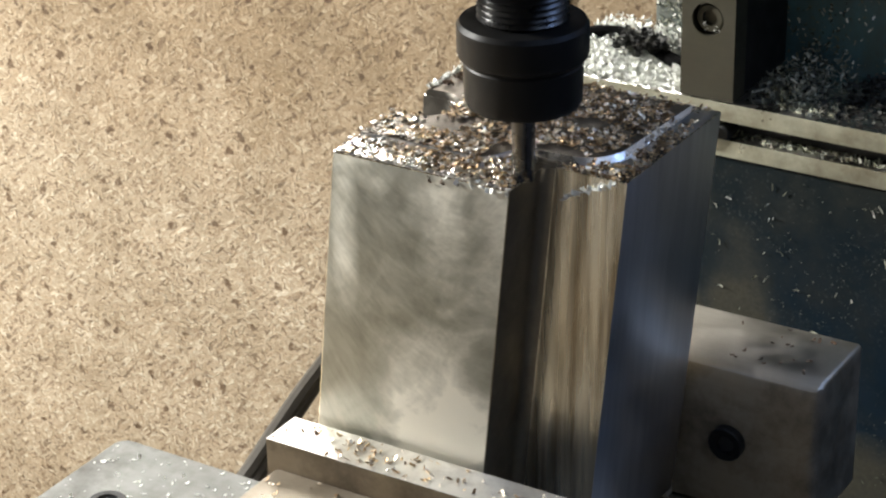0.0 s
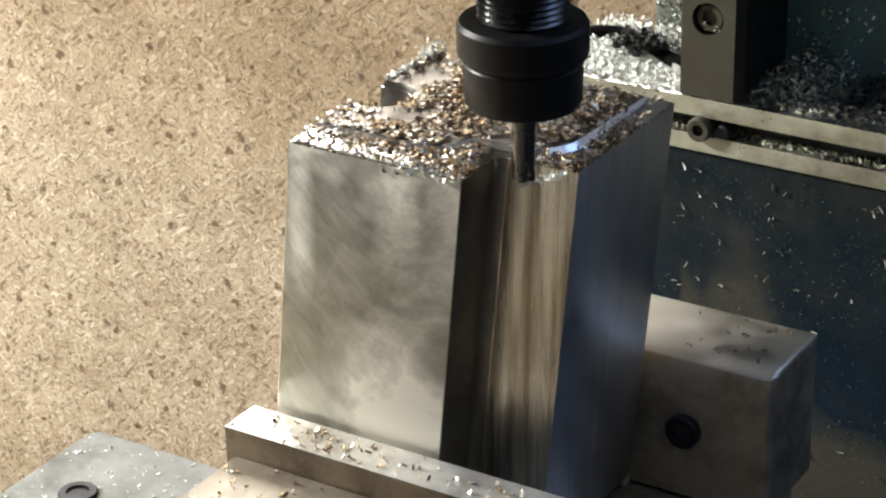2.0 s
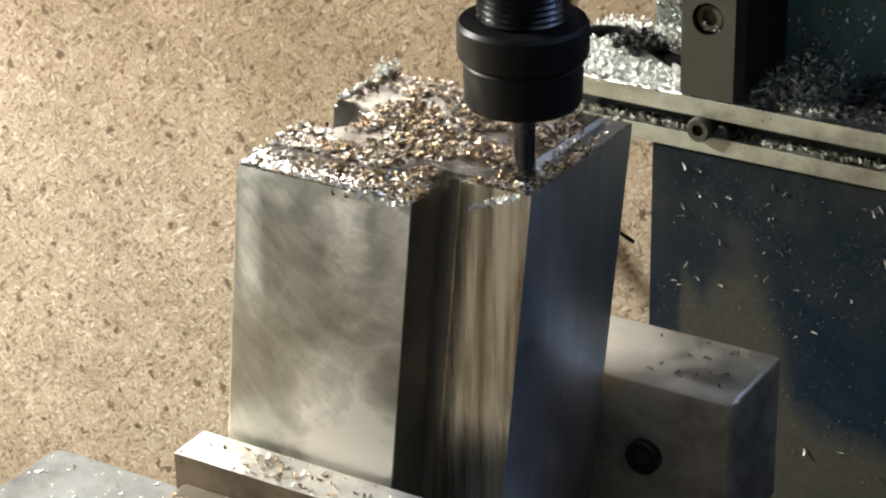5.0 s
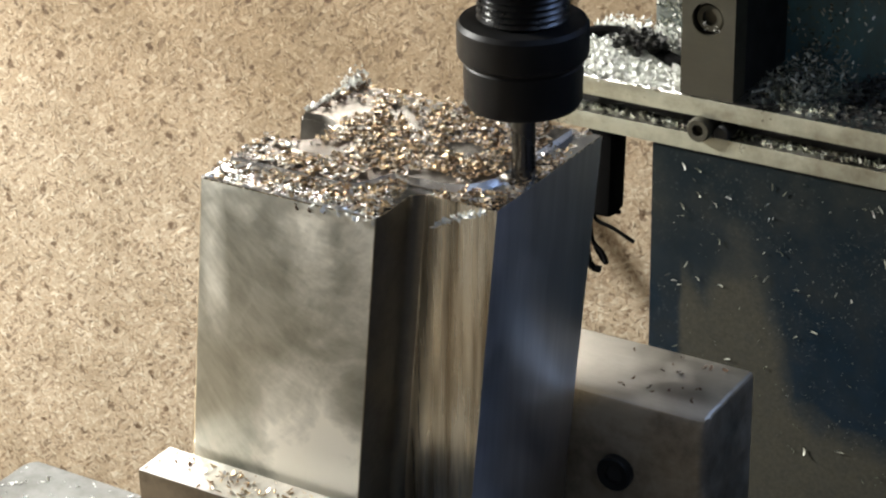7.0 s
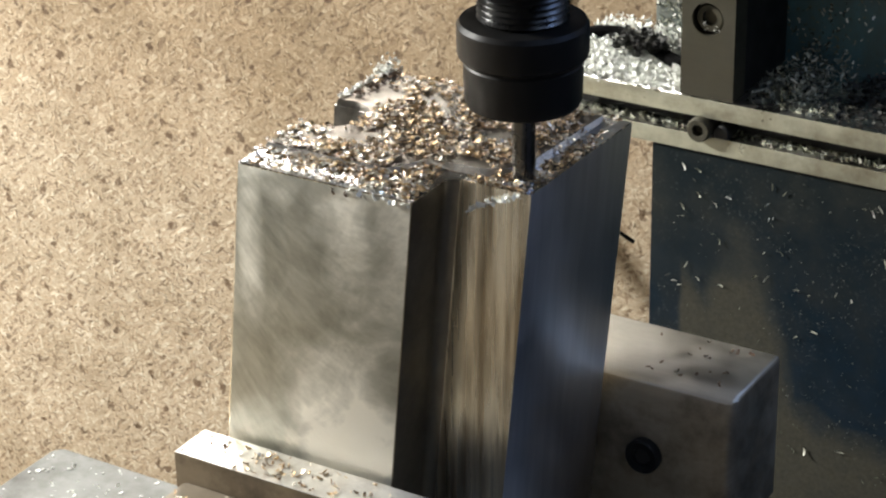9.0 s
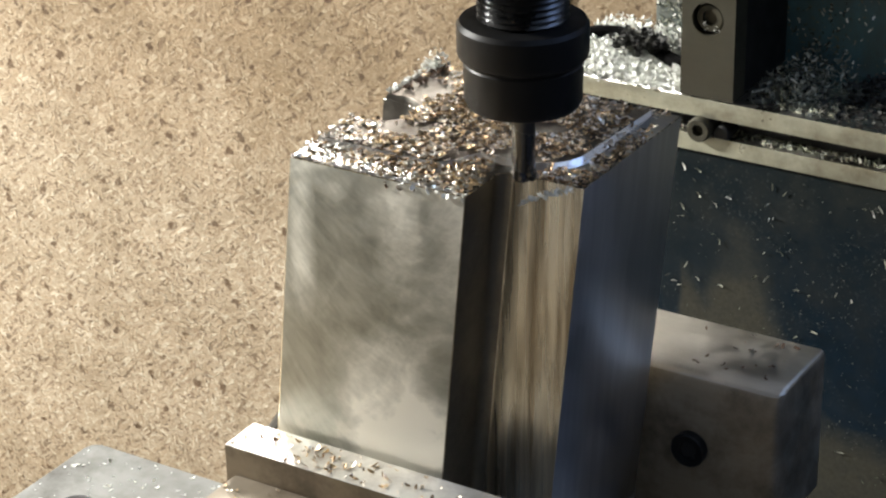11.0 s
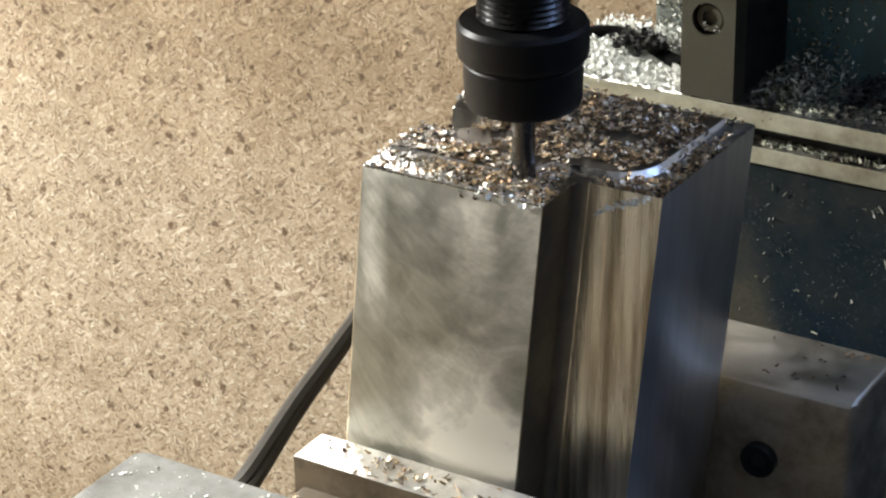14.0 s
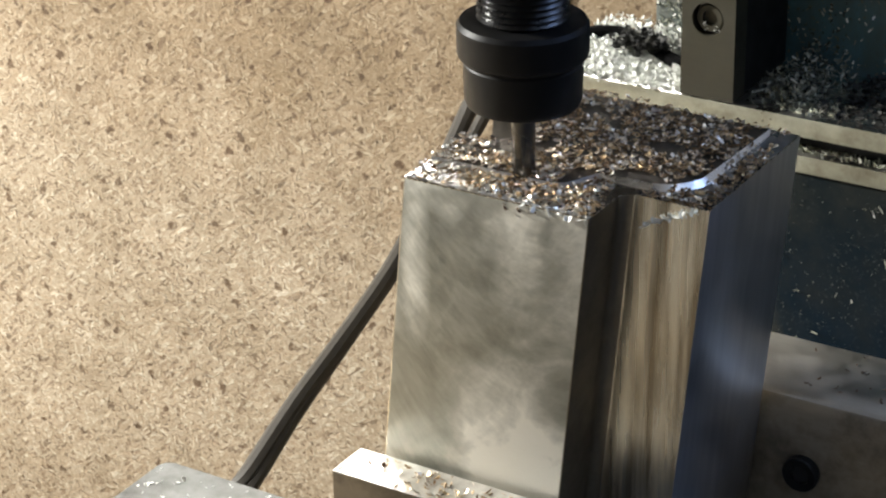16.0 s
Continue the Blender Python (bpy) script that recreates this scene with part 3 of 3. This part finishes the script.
def vise():
    v = thing("vise", "worn steel milling vise with dark cap screws", "vise")
    z = TOP
    part("bed", box(-6, 94, -70, 112, z - 207.6, z - 118, 2), M_JAW, v)
    part("front_jaw", box(-9.3, 92, -80, -18.1, z - 117.9, z - 84, 1.5), M_FRONT_JAW, v, "brown-grey front jaw")
    plate = part("jaw_plate", box(-12.4, 90, -17.9, -4.8, z - 117.9, z - 76.5, 0.4), M_PLATE, v, "steel jaw plate, ground bright on top, side stained and shaded brown")
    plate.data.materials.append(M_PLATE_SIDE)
    # upright faces take the darkened side steel
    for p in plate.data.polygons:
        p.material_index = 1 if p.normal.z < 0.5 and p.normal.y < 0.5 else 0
    jaw = bevel_edges(box(-16, 103.2, 69.9, 100.6, z - 117, z - 73.8, 0), [
        (lambda p: p.y < 70 and p.z > z - 73.9, 5.0, 2), (lambda p: p.x > 103 and p.y < 76 and p.z < z - 74, 5.5, 2), (lambda p: p.x > 103 and p.z > z - 73.9, 1.6, 2)])
    soften(jaw, 0.7, 40, 2)
    back = part("back_jaw", jaw, M_JAW, v, "worn brown-grey back jaw with rounded edges")
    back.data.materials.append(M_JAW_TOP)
    # upward faces take the lighter steel for the light they catch
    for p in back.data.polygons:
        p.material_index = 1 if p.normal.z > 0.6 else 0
    part("back_plate", box(-12, 61.8, 66.4, 69.8, z - 117.4, z - 78, 0.5), M_PLATE, v)
    s = lathe([(2.6, 1.2), (2.7, 2.2), (4.6, 2.5), (5.0, 2.0), (5.0, -1.0)], n=28)
    part("cap_screw", faced(s, 78.2, 69.6, z - 95.9), M_BLACK, back, "black socket cap screw")
    part("screw_socket", faced(lathe([(2.55, 0.6), (2.55, 1.4)], n=6), 78.2, 69.6, z - 95.9), M_DARK, back)
    return v


def table():
    t = thing("mill_table", "dark grey iron mill table with slots, strewn with chips", "table")
    z = TOP - 207.7
    for y0, y1 in ((62, 137), (7, 49), (-48, -6)):
        if y1 > 130:
            o = arc(-191.5, y1 - 5, 5, 180, 90, 8) + [(330, y1), (330, y0), (-196.5, y0)]
        else:
            o = [(-196.5, y0), (-196.5, y1), (330, y1), (330, y0)]
        part("table_land", prism(o, z - 12, z, 0.6), M_TABLE, t)
    part("table_body", box(-196, 329, -50, 136.5, z - 38, z - 12.02, 1.0), M_TABLE, t)
    k = lathe([(7.2, z - 0.2), (7.2, z + 0.9), (6.6, z + 1.5), (4.2, z + 1.5), (3.8, z + 0.6)], -171.7, 97.5, 24)
    part("table_plug", k, M_BLACK, t, "black plug set in the table top")
    return t


# ---- swarf ----
def pick(n, x0, x1, y0, y1, keep=None):
    out = []
    while len(out) < n:
        x, y = RNG.uniform(x0, x1), RNG.uniform(y0, y1)
        if keep is None or keep(x, y):
            out.append((x, y))
    return out


def on_block(x, y):
    if x > 50 and y < 17.8:
        return False
    if x < 14.2 and 26.0 < y < 43:
        return False
    return True


def top_height(x, y):
    if y > 10.5 and x < ISLE_X + ISLE_R - 0.6 and y < 66 and not (x > 36 and y < ISLE_Y - ISLE_R) and not (x > ISLE_X and y < ISLE_Y and math.hypot(x - ISLE_X, y - ISLE_Y) > ISLE_R - 0.6):
        return TOP + STEP
    return TOP


def block_swarf():
    spots = []
    for x, y in pick(2900, 1, 72, 0.6, 68.5, lambda x, y: on_block(x, y) and noise.noise((x * 0.07, y * 0.07, 3)) > -0.25 and RNG.random() < (0.25 if x > 50 and y < 44 and abs(math.hypot(x - ISLE_X, y - ISLE_Y) - ISLE_R + 0.8) < 2.2 else 0.3 if x < 13 and y < 26 else 0.2 if x < 12 and y > 40 else 0.9 if 8.6 < y < 12.2 else 0.45 if y < 8.5 and x < 40 else 0.7 if y < 9 else 0.45 if y < 10 or (y > 60 and x > 15) or x > 66 else 1)):
        spots.append((x, y, top_height(x, y) + RNG.random() ** 2 * 1.0))
    a = swarf_heap("swarf_on_workpiece", spots, M_SWARF, "brown and gold glittering metal chips heaped on the workpiece top", (0.7, 2.4), 0.25, 0.27, "stuff", False, (0.28, 0.62))
    spots = [(56.0 + i * 0.55, 16.9 - 0.25 * (i % 2), TOP - 7.4 + 6.6 * (i / 25) ** 0.75 + RNG.uniform(-0.35, 0.35)) for i in range(26)]
    spots += [(x, -0.3, TOP - RNG.uniform(0.3, 1.0)) for x in (33, 36, 40, 43, 45.5, 48, 49.5)]
    b = swarf_heap("swarf_burr", spots, M_SWARF_PALE, "ragged burr chips clinging to the block edge", (1.6, 2.8), 0, 0.8)
    spots = [(x, -0.4, TOP - d) for x, d in ((28.2, 1.0), (28.5, 2.2), (32.0, 1.2), (32.2, 2.0), (36.5, 1.2))]
    c = swarf_heap("swarf_crumbs", spots, M_CRUMB, "dark chips hanging over the block edge", (1.6, 2.2), 0, 0.6)
    rim = [(0.5 + RNG.random() * 1.6, y, TOP + STEP + RNG.random() * 0.6) for y in [43.5 + 0.24 * i for i in range(100)]]
    lump = [(RNG.gauss(2.4, 1.7), RNG.gauss(64.5, 1.9), TOP + STEP + abs(RNG.gauss(0, 1.7))) for i in range(90)]
    d = swarf_heap("swarf_on_rim", rim + lump, M_SWARF_PALE, "bright burrs and a small pile of chips on the block rim", (0.7, 1.9), 0.1, 0.5, "stuff", False, (0.3, 0.6))
    # dark chips added to darken the shaded pocket behind the rim
    shade = [(RNG.uniform(3.2, 6.5), RNG.uniform(47, 67), TOP + STEP + RNG.random() * 0.8) for i in range(70)]
    e = swarf_heap("pocket_shade_swarf", shade, M_CRUMB, "dark chips that shade the pocket beside the bright rim", (0.9, 2.2), 0.2, 0.4)
    # flat chips added to stand in for glare off the cut ledge and edge
    flats = [(x, y, top_height(x, y) + 0.3 + RNG.random() * 0.9) for x, y in pick(190, 0.6, 50, 0.8, 13, lambda x, y: on_block(x, y) and RNG.random() < 1.1 - x / 60)]
    flats += [(x, y, top_height(x, y) + 0.3) for x, y in pick(50, 0.8, 12, 10, 26)]
    flats += [(x, 0.35 + RNG.random() * 0.5, TOP + 0.02) for x in [0.7 + 0.42 * i for i in range(118)]]
    f = swarf_heap("glare_swarf", flats, M_SWARF_SILVER, "flat silver chips and burrs added for glare along the block's cut edges", (0.7, 1.9), 0.05, 0.14, "stuff", False, (0.4, 0.7))
    return [a, b, c, d, e, f]


def vise_swarf():
    spots = [(x, y, TOP - 76.5) for x, y in pick(120, -11, 88, -17, -6.2, lambda x, y: RNG.random() < 0.3 + 0.7 * math.exp(-((x - 16) / 20) ** 2))]
    spots += [(x, y, TOP - 84) for x, y in pick(90, -8, 60, -60, -20)]
    a = swarf_heap("swarf_on_front_jaw", spots, M_SWARF, "scattered metal chips on the front jaw", (0.9, 2.4))
    spots = [(x, y, TOP - 73.8) for x, y in pick(20, 68, 100, 75, 98)]
    b = swarf_heap("swarf_on_back_jaw", spots, M_CRUMB, "few brown chips on the back jaw", (1.0, 2.2), 0.2, 0.3)
    spots = [(x, y, TOP - 207.7) for x, y in pick(260, -194, -60, 63, 135)]
    c = swarf_heap("swarf_on_table", spots, M_SWARF_PALE, "pale metal chips strewn on the table", (0.4, 2.3), 0.2, 0.3, "stuff", False, (0.3, 0.7))
    return [a, b, c]


def still_swarf():
    z = TOP - 50.6
    spots = []
    for x, y in pick(2400, -44, 3, 190, 232, lambda x, y: y > 193 or RNG.random() < 0.4):
        spots.append((x, y, z + RNG.random() * max(0, y - 193) * 0.16))
    for x, y in pick(50, -40, 4, 189.8, 196):
        spots.append((x, y, z))
    swarf_heap("swarf_on_ledge", spots, M_SWARF_PALE, "heap of pale metal chips on the machine ledge", (1.4, 4.4), 0.3, 0.6, "stuff", False, (0.15, 0.45))
    spots = [(x, y, z + RNG.random() * max(0, y - 196) * 0.36 * math.exp(-((x - 36) / 10) ** 2)) for x, y in pick(430, 23, 70, 193, 231, lambda x, y: RNG.random() < math.exp(-((x - 36) / 11) ** 2))]
    hole = [(12.3 + RNG.uniform(-3.6, 3.6), 190.9 + RNG.random(), TOP - 28.2 + RNG.random() ** 2 * 3.5) for i in range(16)]
    swarf_heap("swarf_in_bar_hole", hole, M_SWARF_PALE, "pale chips caught in the screw hole of the slide bar", (0.5, 1.6), 0, 0.6)
    clump = [(x, y, z + 4.0 + RNG.random() * 4.2 + 0.05 * (x + 28)) for x, y in pick(330, -33, -8, 200, 222, lambda x, y: ((x + 20.5) / 11) ** 2 + ((y - 211) / 9) ** 2 < 0.6 + 0.7 * noise.noise((x * 0.2, y * 0.2, 1)))]
    swarf_heap("sludge_in_heap", clump, M_SLUDGE, "black oily clump among the pale chips", (1.4, 3.4), 0.2, 0.5, "stuff", False, (0.4, 0.8))
    crest = [(x, y, z + 0.5 + RNG.random() * 9 * math.exp(-((x - 34) / 9) ** 2)) for x, y in pick(120, 23, 62, 197, 226, lambda x, y: RNG.random() < math.exp(-((x - 35) / 11) ** 2))]
    swarf_heap("swarf_crest", crest, M_DIM, "long pale chips on top of the toned-down heap", (1.2, 3.8), 0.3, 0.8, "stuff", False, (0.08, 0.2))
    swarf_heap("swarf_behind_bar", spots, M_DIM, "metal chips, toned down for shade, heaped on the ledge behind the bar", (1.0, 3.2), 0.3, 0.6, "stuff", False, (0.15, 0.4))
    spots = [(x, y, z + RNG.random() * 1.5) for x, y in pick(620, 22, 120, 193, 231, lambda x, y: RNG.random() < 0.12 + 0.88 * (x > 48))]
    swarf_heap("sludge_on_ledge", spots, M_SLUDGE, "black oily sludge and chips on the ledge", (1.2, 3.6), 0.2, 0.4, "stuff", False, (0.4, 0.8))
    spots = [(x, y, TOP - 63.0) for x, y in pick(420, -50, 110, 191.6, 197)]
    swarf_heap("swarf_on_rail", spots, M_DIM, "pale chips lying along the lower rail", (0.8, 2.2))
    spots = [(x, 190.2, TOP - d) for x, d in pick(420, -4, 100, 72, 175, lambda x, d: noise.noise((x * 0.06, d * 0.06, 5)) > -0.1 and RNG.random() < 0.35 + 0.65 * (x > 42))]
    swarf_heap("swarf_on_panel", spots, M_DUST, "fine dull chips stuck to the blue panel", (0.2, 0.7), 0, 0.25, "stuff", True)
    spots = [(x, 190.0, TOP - d) for x, d in pick(75, 0, 100, 72, 175, lambda x, d: noise.noise((x * 0.05, d * 0.05, 9)) > -0.15)]
    swarf_heap("slivers_on_panel", spots, M_DIM, "thin pale slivers clinging to the blue panel", (0.8, 3.2), 0, 0.3, "stuff", True, (0.12, 0.2))
    spots = [(x, 231.7, zz) for x, zz in pick(1100, -26, 100, TOP - 50, TOP - 8, lambda x, zz: RNG.random() < (1.0 if x < 5 else 0.6 * math.exp(-((x - 34) / 14) ** 2 - ((zz - TOP + 50) / 30) ** 2) + 0.06))]
    spots += [(x, 231.6, zz) for x, zz in pick(420, -26, 4, TOP - 46, TOP - 4)]
    swarf_heap("swarf_on_column", spots, M_DIM, "fine pale chips stuck to the column", (0.5, 1.8), 0, 0.4, "stuff", True)


# ---- cables ----
def cables():
    a = [(-214, 200, TOP - 300), (-209, 215, TOP - 280), (-206, 225, TOP - 272), (-208, 262, TOP - 258), (-210, 300, TOP - 247), (-212, 345, TOP - 231),
         (-219, 390, TOP - 214), (-222, 425, TOP - 191), (-220, 438, TOP - 176), (-212, 441, TOP - 150), (-200, 441, TOP - 100)]
    tagged(mesh_object("power_cable", tube(a, 4.3), M_CABLE), "dark grey cable hanging in front of the board", "cable", "hanging cables")
    b = [(x + 1.2 + 0.03 * max(0, 300 - y) + 0.085 * max(0, y - 345), y - 1, z - 2.0) for x, y, z in a]
    tagged(mesh_object("power_cable", tube(b, 3.2), M_CABLE), "dark grey cable hanging in front of the board", "cable", "hanging cables")
    pl = thing("hanging_plug", "black plug hanging from its wires beside the machine", "plug")
    body = box(-41, -30, 210, 221, TOP - 111, TOP - 78, 3.0, 3)
    for v in body.verts:
        k = (TOP - 78 - v.co.z) / 33
        v.co.x = -36.5 + (v.co.x + 36) * (1.05 - 0.3 * k) + 0.6 * k
    part("plug_body", body, M_RUBBER, pl)
    part("wire", tube([(-36, 214, TOP - 81), (-40, 214, TOP - 66), (-49, 214, TOP - 52), (-44, 217, TOP - 47.5), (-33, 221, TOP - 47), (-22, 216, TOP - 47), (-12, 210, TOP - 47.5), (-4, 207, TOP - 48)], 2.6), M_RUBBER, pl)
    for run, r in (([(-38, 215, TOP - 110), (-36.5, 215.5, TOP - 111.5), (-30.6, 216, TOP - 110)], 0.75),
                   ([(-41.5, 215, TOP - 109), (-40, 216, TOP - 115), (-33.4, 216, TOP - 117), (-25.6, 217, TOP - 121)], 0.7),
                   ([(-42.5, 215, TOP - 110), (-41.5, 216, TOP - 123), (-37.6, 216, TOP - 127), (-35.8, 216, TOP - 130.5), (-37.6, 217, TOP - 130.8), (-41, 217, TOP - 126)], 0.8),
                   ([(-43.5, 215, TOP - 110), (-43.5, 216, TOP - 128), (-41.5, 216, TOP - 133.5), (-38.4, 217, TOP - 134.5)], 1.3)):
        part("wire", tube(run, r, 6), M_RUBBER, pl)


room()
machine()
SPIN = spindle()
RIDERS = [workpiece(), vise(), table()] + block_swarf() + vise_swarf()
still_swarf()
cables()

# slide positions: seconds, x and y in millimetres
ROUTE = [
    (0, 0.00, 0.00), (0.5, -3.22, -0.06), (1, -6.61, -0.00), (1.5, -9.78, -0.21), (2, -13.06, -0.20),
    (2.12, -13.85, -0.21), (2.5, -13.78, -2.23), (3, -13.69, -5.38), (3.5, -14.26, -8.38), (4, -14.85, -11.51),
    (4.5, -15.58, -14.55), (5, -16.31, -17.60), (5.5, -17.04, -20.64), (6, -17.77, -23.68), (6.5, -18.49, -26.73),
    (6.91, -19.09, -29.22), (7, -19.09, -28.70), (7.5, -18.94, -25.91), (8, -18.77, -22.73), (8.5, -18.35, -19.68),
    (9, -16.63, -17.03), (9.5, -14.77, -14.29), (10, -12.60, -11.81), (10.5, -10.16, -9.63), (11, -7.48, -7.77),
    (11.5, -4.60, -6.27), (12, -1.65, -5.11), (12.5, 1.40, -4.27), (13, 4.77, -3.88), (13.5, 8.04, -3.99),
    (14, 11.19, -3.71), (14.5, 14.50, -3.77), (15, 17.73, -3.70), (15.5, 20.85, -4.03), (16, 23.89, -4.77),
]

def motions():
    for ob in RIDERS:
        walk(ob, [(t, pose(x / 1000, y / 1000, 0)) for t, x, y in ROUTE])
    walk(SPIN, [(i * 0.1, pose(AX / 1000, AY / 1000, 0, 0, 0, -80 * i)) for i in range(161)])


motions()
